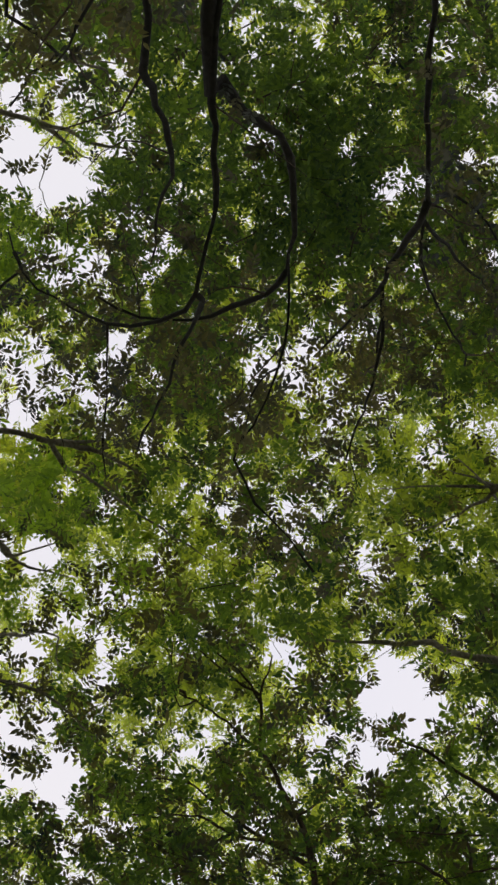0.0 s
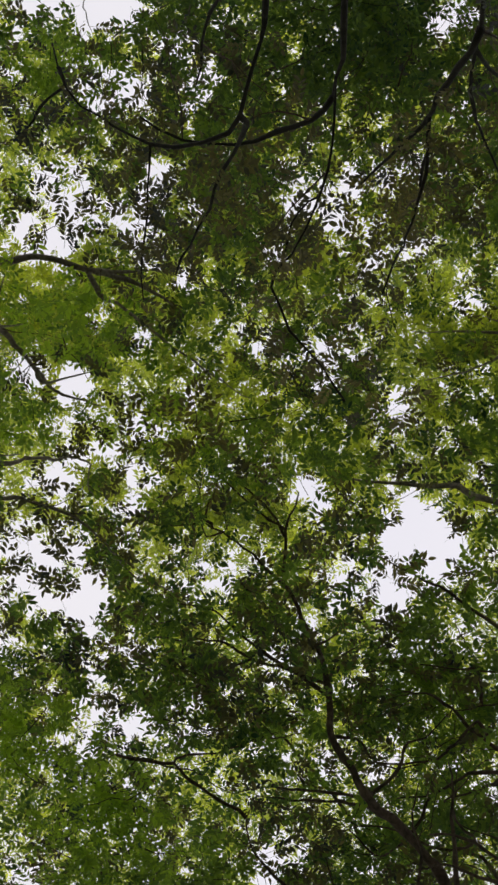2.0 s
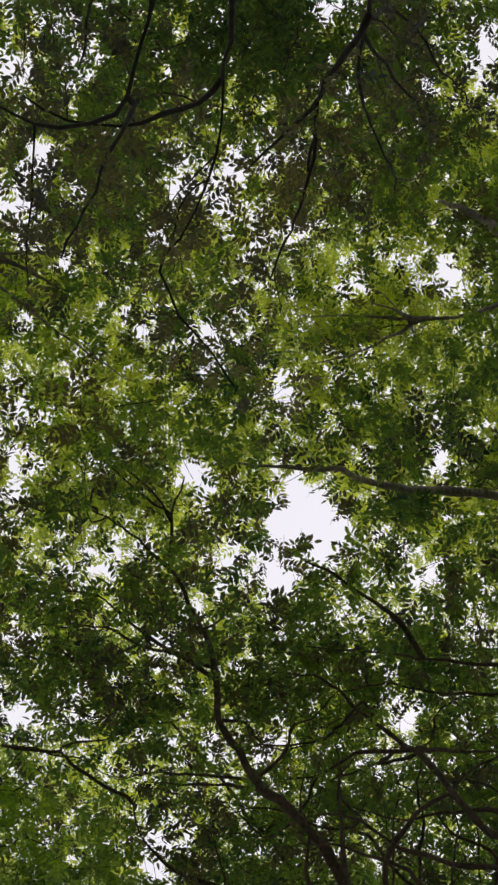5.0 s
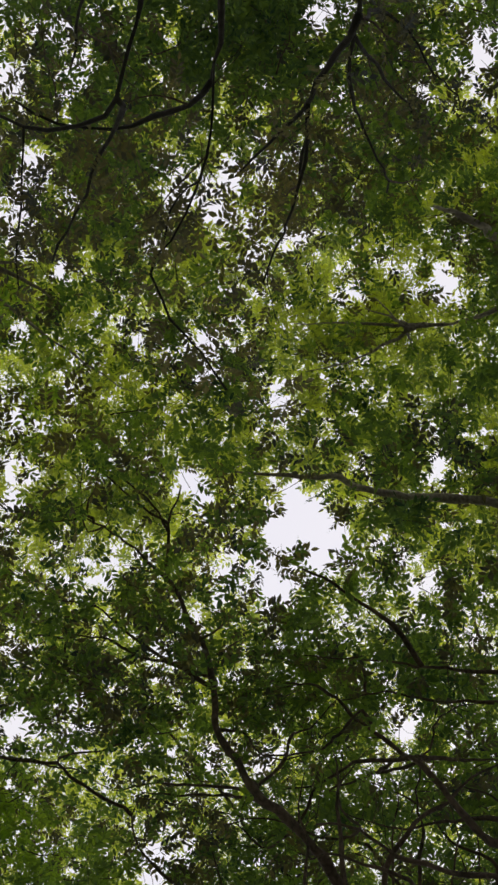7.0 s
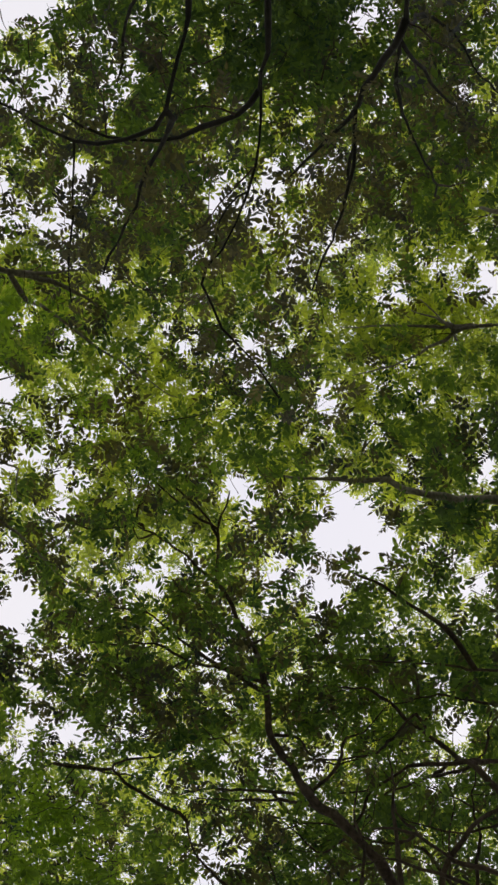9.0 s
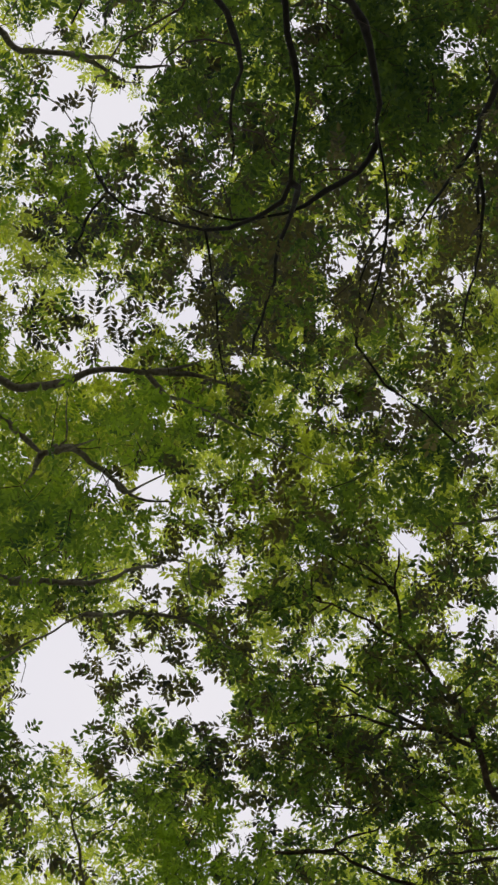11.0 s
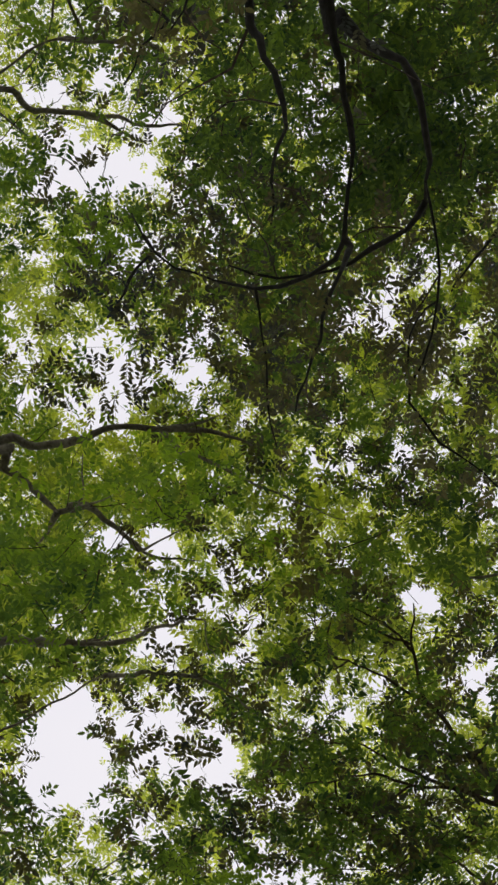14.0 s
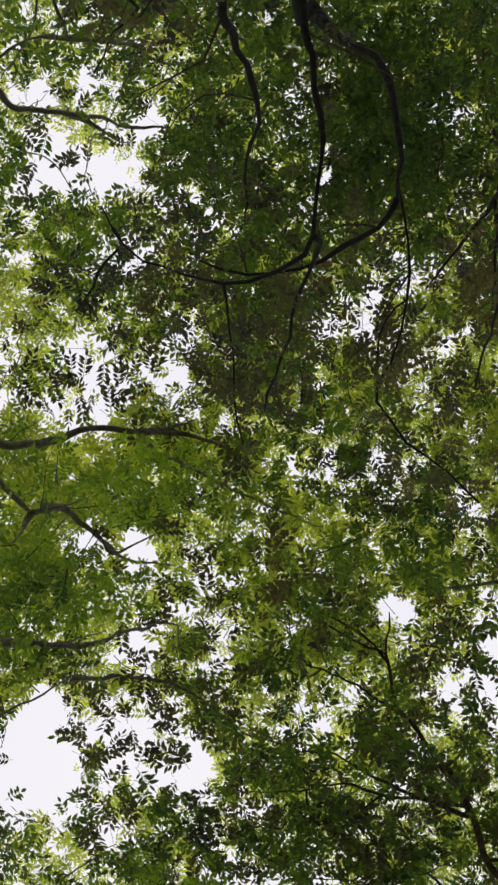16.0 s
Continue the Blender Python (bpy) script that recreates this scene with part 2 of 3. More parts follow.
limb(A, "twig", 0.007, [(0.50, -0.25, 5.20), (0.58, -0.21, 5.35), (0.65, -0.16, 5.50), (0.74, -0.11, 5.65), (0.82, -0.05, 5.80)])
limb(A, "twig", 0.006, [(0.38, 0.25, 5.50), (0.36, 0.37, 5.65), (0.33, 0.50, 5.80)])
limb(A, "twig", 0.005, [(-0.41, 0.24, 5.20), (-0.42, 0.35, 5.25), (-0.43, 0.50, 5.30)])
limb(A, "twig", 0.004, [(0.01, 0.24, 5.30), (-0.00, 0.31, 5.35), (-0.02, 0.38, 5.40)])
limb(A, "twig", 0.006, [(-0.58, -0.78, 4.70), (-0.52, -0.68, 4.78), (-0.48, -0.64, 4.85), (-0.56, -0.61, 4.92), (-0.64, -0.55, 5.00)])
limb(A, "twig", 0.006, [(-0.36, -0.75, 4.60), (-0.43, -0.65, 4.70), (-0.51, -0.60, 4.80)])
limb(C, "limb", 0.045, [(-2.24, 0.65, 8.60), (-1.88, 0.71, 8.70), (-1.67, 0.73, 8.80), (-1.44, 0.70, 8.90), (-1.20, 0.77, 9.00), (-0.97, 0.82, 9.10), (-0.69, 0.99, 9.20)])
limb(C, "branch", 0.020, [(-1.20, 0.77, 9.00), (-1.00, 0.77, 9.10), (-0.85, 0.77, 9.20)])
limb(C, "limb", 0.060, [(-2.07, 0.64, 8.20), (-2.01, 0.76, 8.33), (-1.91, 0.93, 8.47), (-1.82, 1.09, 8.60)])
limb(C, "branch", 0.020, [(-1.82, 1.09, 8.60), (-1.70, 1.10, 8.75), (-1.56, 1.10, 8.90)])
limb(C, "branch", 0.024, [(-1.82, 1.09, 8.60), (-1.94, 1.21, 8.75), (-2.06, 1.31, 8.90)])
limb(C, "branch", 0.030, [(-1.79, 1.10, 8.78), (-1.73, 1.14, 9.00), (-1.62, 1.35, 9.22), (-1.53, 1.50, 9.35), (-1.46, 1.62, 9.47), (-1.18, 1.73, 9.60)])
limb(C, "twig", 0.015, [(-1.52, 1.53, 9.30), (-1.39, 1.53, 9.45), (-1.21, 1.49, 9.60)])
limb(C, "limb", 0.036, [(-1.96, -1.30, 9.10), (-1.62, -1.24, 9.35), (-1.25, -1.17, 9.60), (-1.07, -1.13, 9.85), (-0.77, -1.06, 10.10)])
limb(C, "branch", 0.022, [(-1.35, -1.19, 9.60), (-1.21, -1.10, 9.75), (-1.03, -1.00, 9.90)])
limb(C, "limb", 0.045, [(-2.17, 1.54, 7.60), (-1.87, 1.61, 7.75), (-1.50, 1.70, 7.90), (-1.37, 1.71, 8.05)])
limb(C, "limb", 0.014, [(-2.27, 2.03, 7.60), (-2.18, 2.02, 7.70), (-1.96, 1.97, 7.80), (-1.79, 1.93, 7.90), (-1.63, 1.90, 8.00)])
limb(C, "branch", 0.017, [(-1.12, 0.91, 9.00), (-0.98, 1.03, 9.20), (-0.66, 1.32, 9.40), (-0.20, 1.63, 9.60)])
limb(C, "twig", 0.015, [(-1.30, 2.15, 8.60), (-1.07, 2.38, 8.80), (-0.95, 2.64, 9.00), (-0.67, 2.86, 9.20)])
limb(C, "twig", 0.012, [(-1.42, -1.44, 8.60), (-1.02, -1.47, 8.90), (-0.62, -1.44, 9.20)])
limb(C, "twig", 0.012, [(-0.75, -1.24, 8.20), (-0.88, -1.11, 8.40), (-1.04, -0.91, 8.60)])
limb(B, "main_limb", 0.040, [(1.08, 3.79, 7.00), (0.87, 3.53, 7.30), (0.60, 3.42, 7.60), (0.51, 3.41, 7.90), (0.40, 3.32, 8.20), (0.36, 3.14, 8.50), (0.27, 3.01, 8.80), (0.13, 2.83, 9.10), (0.08, 2.75, 9.40), (0.10, 2.45, 9.70), (0.16, 2.37, 10.00)])
limb(B, "branch", 0.021, [(0.38, 3.33, 8.80), (0.11, 3.27, 9.00), (-0.11, 3.19, 9.20), (-0.39, 3.04, 9.40), (-0.51, 2.95, 9.60)])
limb(B, "twig", 0.013, [(0.11, 2.88, 9.40), (-0.10, 2.72, 9.48), (-0.29, 2.59, 9.56), (-0.47, 2.51, 9.64), (-0.51, 2.31, 9.72), (-0.62, 2.22, 9.80)])
limb(B, "twig", 0.010, [(-0.46, 2.49, 9.60), (-0.42, 2.34, 9.70), (-0.38, 2.27, 9.80)])
limb(B, "twig", 0.011, [(-0.46, 2.49, 9.60), (-0.75, 2.57, 9.70), (-1.07, 2.51, 9.80)])
limb(B, "branch", 0.014, [(0.60, 3.60, 8.00), (0.29, 3.73, 8.27), (0.06, 3.85, 8.53), (-0.22, 4.06, 8.80)])
limb(B, "branch", 0.014, [(0.67, 3.69, 8.00), (0.46, 3.79, 8.27), (0.23, 3.93, 8.53), (-0.04, 4.07, 8.80)])
limb(B, "limb", 0.038, [(1.79, 3.24, 6.60), (1.66, 3.26, 6.91), (1.54, 3.23, 7.23), (1.42, 3.18, 7.54), (1.36, 3.27, 7.86), (1.15, 3.19, 8.17), (0.99, 3.18, 8.49), (0.82, 3.29, 8.80)])
limb(B, "limb", 0.032, [(1.20, 3.65, 6.80), (1.28, 3.32, 7.05), (1.53, 3.27, 7.30), (1.76, 3.24, 7.55), (2.08, 3.27, 7.80)])
limb(B, "branch", 0.021, [(1.01, 3.65, 6.80), (0.99, 3.47, 7.20), (1.02, 3.38, 7.60), (1.04, 3.35, 8.00)])
limb(B, "branch", 0.017, [(1.43, 3.19, 7.60), (1.17, 3.32, 7.80), (0.96, 3.57, 8.00), (0.79, 3.71, 8.20)])
limb(B, "branch", 0.018, [(1.42, 3.19, 7.60), (1.67, 3.31, 7.80), (2.05, 3.39, 8.00)])
limb(B, "limb", 0.029, [(1.99, 2.63, 7.40), (1.85, 2.73, 7.70), (1.55, 2.83, 8.00), (1.38, 2.93, 8.30), (0.92, 3.03, 8.60)])
limb(B, "twig", 0.018, [(1.38, 2.69, 8.20), (1.25, 2.65, 8.40), (1.00, 2.54, 8.60), (0.84, 2.52, 8.80), (0.65, 2.48, 9.00)])
limb(B, "branch", 0.018, [(1.31, 3.79, 7.00), (1.41, 3.51, 7.27), (1.44, 3.40, 7.53), (1.50, 3.29, 7.80)])
limb(B, "twig", 0.013, [(0.53, 4.34, 7.80), (0.45, 4.18, 8.00), (0.37, 4.09, 8.20), (0.24, 4.10, 8.40)])
limb(B, "twig", 0.013, [(0.14, 4.19, 8.00), (-0.03, 4.05, 8.13), (-0.10, 3.95, 8.27), (-0.04, 3.87, 8.40)])
limb(B, "branch", 0.014, [(2.02, 4.47, 8.00), (1.98, 4.07, 8.20), (2.03, 3.88, 8.40), (2.02, 3.80, 8.60)])
limb(B, "branch", 0.014, [(1.64, 4.20, 7.60), (1.40, 4.02, 7.76), (1.26, 3.91, 7.92), (0.99, 3.94, 8.08), (0.63, 3.92, 8.24), (0.34, 4.12, 8.40)])
limb(B, "twig", 0.013, [(1.18, 3.11, 8.00), (1.10, 3.35, 8.20), (1.00, 3.56, 8.40), (0.75, 3.71, 8.60), (0.56, 3.83, 8.80)])
limb(B, "twig", 0.013, [(1.35, 3.24, 7.80), (1.29, 3.53, 8.07), (1.14, 3.76, 8.33), (0.99, 4.09, 8.60)])
limb(B, "twig", 0.012, [(0.84, 3.85, 8.00), (0.71, 4.09, 8.20), (0.58, 4.09, 8.40), (0.49, 4.10, 8.60)])
limb(B, "branch", 0.013, [(2.00, 3.97, 7.80), (1.77, 3.92, 8.00), (1.67, 3.85, 8.20), (1.50, 3.81, 8.40), (1.26, 3.85, 8.60)])
limb(B, "twig", 0.012, [(1.59, 3.50, 8.20), (1.73, 3.43, 8.47), (1.90, 3.44, 8.73), (2.15, 3.49, 9.00)])
limb(B, "branch", 0.018, [(2.11, 2.93, 7.80), (1.86, 3.04, 8.00), (1.61, 3.12, 8.20), (1.42, 3.17, 8.40), (1.15, 3.32, 8.60)])
limb(B, "twig", 0.012, [(0.42, 3.42, 8.40), (0.57, 3.53, 8.55), (0.65, 3.72, 8.70), (0.85, 3.85, 8.85), (1.09, 3.87, 9.00)])
limb(B, "twig", 0.012, [(0.36, 3.24, 8.60), (0.46, 3.13, 8.90), (0.59, 3.17, 9.20)])
limb(B, "twig", 0.011, [(0.28, 3.10, 9.00), (0.48, 3.10, 9.30), (0.56, 3.05, 9.60)])
limb(B, "twig", 0.012, [(0.78, 3.51, 8.20), (0.87, 3.48, 8.47), (1.04, 3.54, 8.73), (1.21, 3.47, 9.00)])
limb(B, "twig", 0.012, [(-0.57, 3.77, 8.60), (-0.30, 3.82, 8.87), (-0.06, 3.87, 9.13), (0.25, 3.92, 9.40)])
limb(B, "twig", 0.012, [(-0.91, 3.73, 8.60), (-0.73, 3.91, 8.87), (-0.42, 4.13, 9.13), (-0.24, 4.39, 9.40)])
limb(B, "twig", 0.013, [(1.34, 3.19, 9.00), (1.33, 3.24, 9.40), (1.30, 3.19, 9.80)])
limb(D, "limb", 0.055, [(2.29, 2.07, 8.60), (2.06, 2.07, 8.74), (1.60, 2.09, 8.89), (1.30, 2.09, 9.03), (1.14, 2.07, 9.17), (0.94, 2.10, 9.31), (0.74, 2.12, 9.46), (0.52, 2.15, 9.60)])
limb(D, "limb", 0.040, [(2.10, 0.83, 8.60), (1.98, 0.92, 8.87), (1.77, 1.03, 9.13), (1.62, 1.11, 9.40)])
limb(D, "twig", 0.015, [(1.58, 1.08, 9.20), (1.43, 1.20, 9.33), (1.28, 1.32, 9.47), (0.94, 1.46, 9.60)])
limb(D, "twig", 0.014, [(1.58, 1.08, 9.20), (1.43, 1.04, 9.40), (1.30, 1.02, 9.60)])
limb(D, "limb", 0.060, [(1.65, 0.43, 7.10), (1.47, 0.35, 7.33), (1.36, 0.31, 7.57), (1.32, 0.29, 7.80)])
limb(D, "twig", 0.015, [(1.65, 1.09, 9.20), (1.46, 1.08, 9.33), (1.12, 1.11, 9.47), (0.84, 1.14, 9.60)])
limb(B, "limb", 0.040, [(1.79, 3.12, 6.20), (1.60, 3.14, 6.40), (1.40, 3.23, 6.60), (1.17, 3.26, 6.80), (1.04, 3.26, 7.00), (0.85, 3.35, 7.20)])
limb(B, "branch", 0.021, [(1.42, 3.43, 6.40), (1.30, 3.36, 6.60), (1.15, 3.35, 6.80), (0.94, 3.41, 7.00), (0.75, 3.57, 7.20)])
limb(B, "branch", 0.018, [(1.87, 3.16, 6.80), (1.71, 3.19, 7.00), (1.51, 3.32, 7.20), (1.30, 3.49, 7.40), (1.06, 3.51, 7.60)])
limb(B, "branch", 0.016, [(0.82, 3.65, 6.80), (0.78, 3.54, 7.00), (0.81, 3.44, 7.20), (0.78, 3.34, 7.40), (0.83, 3.28, 7.60)])
limb(B, "twig", 0.012, [(1.27, 3.92, 7.20), (1.32, 3.79, 7.40), (1.32, 3.64, 7.60), (1.39, 3.55, 7.80), (1.37, 3.49, 8.00)])
limb(B, "twig", 0.012, [(1.65, 3.92, 7.20), (1.63, 3.79, 7.40), (1.71, 3.67, 7.60), (1.70, 3.58, 7.80), (1.79, 3.52, 8.00)])
limb(B, "twig", 0.011, [(1.12, 3.49, 7.40), (1.04, 3.52, 7.67), (1.10, 3.49, 7.93), (1.27, 3.45, 8.20)])
limb(B, "twig", 0.011, [(1.89, 3.32, 7.40), (1.78, 3.40, 7.67), (1.66, 3.54, 7.93), (1.56, 3.74, 8.20)])
limb(B, "branch", 0.013, [(0.11, 3.21, 8.80), (-0.15, 3.20, 9.00), (-0.33, 3.19, 9.20), (-0.62, 3.28, 9.40), (-1.04, 3.31, 9.60)])
limb(B, "twig", 0.009, [(-0.50, 3.02, 9.40), (-0.66, 3.10, 9.60), (-0.87, 3.18, 9.80)])
limb(B, "twig", 0.008, [(-0.58, 3.48, 9.40), (-0.68, 3.47, 9.60), (-0.78, 3.45, 9.80)])
limb(B, "twig", 0.008, [(-0.53, 3.38, 8.80), (-0.63, 3.58, 9.10), (-0.73, 3.77, 9.40)])
limb(B, "twig", 0.009, [(-0.31, 3.40, 8.80), (-0.17, 3.52, 9.00), (-0.01, 3.64, 9.20)])
limb(B, "twig", 0.010, [(0.09, 2.54, 9.60), (-0.02, 2.42, 9.70), (-0.19, 2.32, 9.80), (-0.36, 2.24, 9.90), (-0.48, 2.14, 10.00)])
limb(B, "twig", 0.010, [(0.08, 2.52, 9.60), (-0.12, 2.41, 9.70), (-0.37, 2.25, 9.80), (-0.53, 2.14, 9.90)])
limb(B, "twig", 0.008, [(-0.46, 2.57, 9.50), (-0.50, 2.47, 9.65), (-0.54, 2.39, 9.80)])
limb(C, "twig", 0.010, [(-1.20, -1.70, 8.40), (-1.31, -1.49, 8.53), (-1.44, -1.41, 8.67), (-1.58, -1.32, 8.80)])
limb(C, "twig", 0.009, [(-0.58, -1.18, 8.60), (-0.72, -1.10, 8.80), (-0.85, -1.04, 9.00)])
limb(C, "twig", 0.007, [(-1.60, -0.99, 9.00), (-1.53, -0.94, 9.20), (-1.46, -0.86, 9.40), (-1.39, -0.68, 9.60)])
limb(C, "twig", 0.006, [(-1.18, -0.93, 9.00), (-1.28, -0.79, 9.30), (-1.27, -0.64, 9.60)])
limb(C, "twig", 0.009, [(-1.66, 1.03, 8.60), (-1.65, 0.92, 8.70), (-1.65, 0.81, 8.80)])
limb(C, "twig", 0.012, [(-1.17, 1.90, 8.80), (-1.17, 2.09, 9.00), (-1.16, 2.27, 9.20)])
limb(D, "twig", 0.010, [(1.51, 1.08, 9.20), (1.43, 1.01, 9.40), (1.36, 0.95, 9.60)])
limb(D, "twig", 0.009, [(1.51, 1.08, 9.20), (1.60, 1.20, 9.40), (1.68, 1.31, 9.60)])
limb(C, "twig", 0.013, [(-1.79, 1.75, 8.20), (-1.65, 1.80, 8.40), (-1.52, 1.83, 8.60)])
limb(E, "limb", 0.015, [(-2.05, 4.29, 8.60), (-2.08, 4.06, 8.80), (-2.07, 4.01, 9.00), (-1.91, 3.96, 9.20)])
limb(E, "limb", 0.018, [(-2.11, 3.99, 8.10), (-1.88, 4.01, 8.27), (-1.71, 4.03, 8.43), (-1.45, 4.02, 8.60)])
limb(E, "twig", 0.012, [(-1.98, 3.12, 8.20), (-1.93, 3.13, 8.33), (-1.81, 3.11, 8.47), (-1.69, 3.10, 8.60)])
limb(E, "limb", 0.020, [(-2.39, 1.87, 7.30), (-2.34, 2.04, 7.40), (-2.30, 2.25, 7.50), (-2.28, 2.50, 7.60), (-2.34, 2.81, 7.70)])
limb(E, "twig", 0.010, [(-2.26, 2.45, 7.60), (-2.28, 2.26, 7.75), (-2.32, 2.07, 7.90)])

# ---- openings in the canopy ----
# where few leaves grow, each a shaft widening from the camera's eye and placed to fit its view: its middle and radius 8
# m above eye height; the wide ones are clear
clear = [(0.96, 2.49, 0.21), (1.15, 2.64, 0.15), (0.84, 2.98, 0.11), (-2.12, 2.48, 0.10), (-2.24, 2.70, 0.20), (-2.33, 2.98, 0.25),
         (-1.56, -0.87, 0.13), (-1.31, -0.80, 0.13), (-1.12, -0.78, 0.08), (-1.47, -1.05, 0.10), (-1.23, 3.04, 0.12), (-1.69, 2.74, 0.07), (-1.39, 1.58, 0.10), (-1.50, 2.87, 0.07), (-1.30, 3.19, 0.13)]
thin = []
# gaps over the dark limbs of the first tree
thin += [(-1.45, -1.84, 0.07), (1.24, -1.62, 0.10), (1.53, -1.39, 0.14), (-1.47, -1.33, 0.12), (-0.82, -1.14, 0.10), (0.14, -1.11, 0.07), (-1.42, -1.04, 0.11), (0.64, -1.01, 0.08), (1.39, -0.97, 0.08), (-1.06, -0.85, 0.12), (-1.28, -0.84, 0.15), (0.97, -0.83, 0.11), (-0.43, -0.76, 0.07), (0.86, -0.76, 0.09), (-1.04, -0.73, 0.12), (-0.73, -0.67, 0.07), (1.95, -0.65, 0.10), (-0.58, -0.37, 0.15), (-1.07, -0.35, 0.10), (1.58, -0.34, 0.08), (-1.30, -0.33, 0.15), (-0.09, -0.32, 0.07), (-0.98, -0.28, 0.11), (-1.11, -0.26, 0.15), (-0.68, -0.16, 0.09), (-0.92, -0.06, 0.07), (-2.02, -0.04, 0.09)]
# gaps in the grey-brown tree
thin += [(-1.99, 0.18, 0.15), (-1.49, 0.29, 0.18), (-2.01, 0.44, 0.12), (-1.31, 0.46, 0.15), (-1.69, 0.50, 0.07), (-1.67, 0.65, 0.15), (-1.50, 0.68, 0.14), (-1.15, 1.03, 0.07), (-1.23, 1.15, 0.08), (-1.63, 1.50, 0.10), (-1.71, 1.51, 0.11), (-1.34, 1.59, 0.10), (-1.50, 1.85, 0.09), (-2.17, 1.97, 0.08)]
# gaps in the tree with level limbs
thin += [(0.68, 0.12, 0.12), (0.55, 0.46, 0.07), (0.83, 0.58, 0.11), (0.63, 0.65, 0.08), (1.78, 0.76, 0.09), (1.64, 0.88, 0.07), (1.87, 0.89, 0.10), (1.20, 0.90, 0.09), (1.15, 0.96, 0.07), (0.76, 1.62, 0.13), (0.77, 1.72, 0.09), (1.11, 1.84, 0.09), (1.35, 2.06, 0.08), (1.90, 2.11, 0.10), (1.51, 2.60, 0.09), (1.71, 2.69, 0.11), (0.79, 2.88, 0.14), (1.87, 2.90, 0.11), (0.91, 3.04, 0.09)]
# gaps in the middle, where the crowns meet
thin += [(-0.84, 0.15, 0.09), (-0.01, 0.16, 0.09), (0.39, 0.18, 0.09), (-0.79, 0.25, 0.13), (0.36, 0.32, 0.11), (0.14, 0.33, 0.15), (0.05, 0.39, 0.12), (-0.96, 0.42, 0.16), (-0.64, 0.44, 0.09), (0.37, 0.49, 0.12), (-1.01, 0.53, 0.11), (-0.02, 0.66, 0.09), (-0.87, 0.68, 0.12), (-0.09, 0.70, 0.07), (-0.65, 0.88, 0.09), (-0.26, 1.20, 0.07), (-0.92, 1.23, 0.07), (0.19, 1.26, 0.07), (0.26, 1.27, 0.07), (0.37, 1.31, 0.07), (-0.15, 1.33, 0.07), (0.04, 1.38, 0.07), (0.31, 1.45, 0.08), (-0.57, 1.63, 0.08), (-0.89, 1.85, 0.12), (-1.05, 2.08, 0.09), (0.19, 2.22, 0.11), (-0.90, 2.23, 0.12), (0.26, 2.27, 0.11), (0.27, 2.41, 0.07), (-1.02, 2.44, 0.14)]
# gaps about the clearing
thin += [(-1.23, 2.04, 0.11), (-1.41, 2.11, 0.13), (-1.48, 2.21, 0.11), (-1.48, 2.32, 0.11), (-1.83, 2.65, 0.15), (-1.38, 2.65, 0.13), (-1.63, 2.73, 0.15), (-2.00, 2.75, 0.15), (-1.67, 2.88, 0.15), (-2.60, 2.92, 0.07), (-1.61, 3.01, 0.15), (-1.26, 3.03, 0.18), (-1.87, 3.06, 0.13), (-1.55, 3.14, 0.13), (-1.88, 3.41, 0.14), (-1.19, 3.43, 0.10), (-1.26, 3.63, 0.09), (-1.19, 3.66, 0.08), (-1.51, 3.81, 0.09), (-1.14, 3.86, 0.14), (-1.31, 4.15, 0.17), (-1.72, 5.27, 0.11)]
# gaps over the brown stems
thin += [(0.47, 2.76, 0.09), (0.49, 2.97, 0.13), (0.27, 3.17, 0.09), (1.32, 3.23, 0.07), (-0.95, 3.34, 0.08), (-0.99, 3.44, 0.09), (-0.81, 3.45, 0.07), (0.04, 3.47, 0.09), (-0.27, 3.69, 0.07), (-0.50, 3.82, 0.08), (1.78, 3.88, 0.10), (-0.96, 3.96, 0.12), (-0.85, 3.97, 0.09), (1.79, 3.97, 0.11), (-0.58, 4.06, 0.07), (-1.04, 4.10, 0.11), (0.96, 4.15, 0.08), (0.81, 4.32, 0.08), (1.57, 4.32, 0.07), (1.23, 4.81, 0.08), (-0.72, 4.95, 0.09), (0.05, 5.04, 0.10), (1.37, 5.08, 0.07), (-0.51, 5.16, 0.08), (0.04, 5.25, 0.10)]
rs = np.random.RandomState(5)


def leafy(p, least, base=0.62):
    """Which of the points p keep their leaf: none in the clear openings, some in the thin ones; the rims are ragged."""
    q = p[:, :2] * (8.0 / np.maximum(p[:, 2] - 1.6, 1.0))[:, None]
    chance = np.full(len(p), min(base, 1.0))
    for spots, floor in ((clear, 0.0), (thin, least)):
        for x, y, r in spots:
            a = np.arctan2(q[:, 1] - y, q[:, 0] - x)
            d = np.hypot(q[:, 0] - x, q[:, 1] - y) / r
            d /= 1 + 0.2 * np.sin(3 * a + 40 * x) + 0.14 * np.sin(5 * a + 50 * y) + 0.1 * np.sin(9 * a + 30 * x)
            chance *= np.clip(floor + (1 - floor) * (d - 0.95) / (0.25 if floor == 0 else 0.35), floor, 1)
    return rs.rand(len(p)) < chance


# leaves between the camera's eye and the limbs are thinned to keep limbs in view: the height of the lowest limb over
# each small cell of the plan
CELL, HALF = 0.03, 240
limb_height = np.zeros((2 * HALF, 2 * HALF))
for tree in TREES:
    for line in tree.stout:
        for q in line:
            u, v = int(q.x * 8 / (q.z - 1.6) / CELL) + HALF, int(q.y * 8 / (q.z - 1.6) / CELL) + HALF
            if q.z > 4 and 3 < u < 2 * HALF - 3 and 3 < v < 2 * HALF - 3:
                spot = limb_height[u - 2:u + 3, v - 2:v + 3]
                spot[:] = np.maximum(spot, q.z)


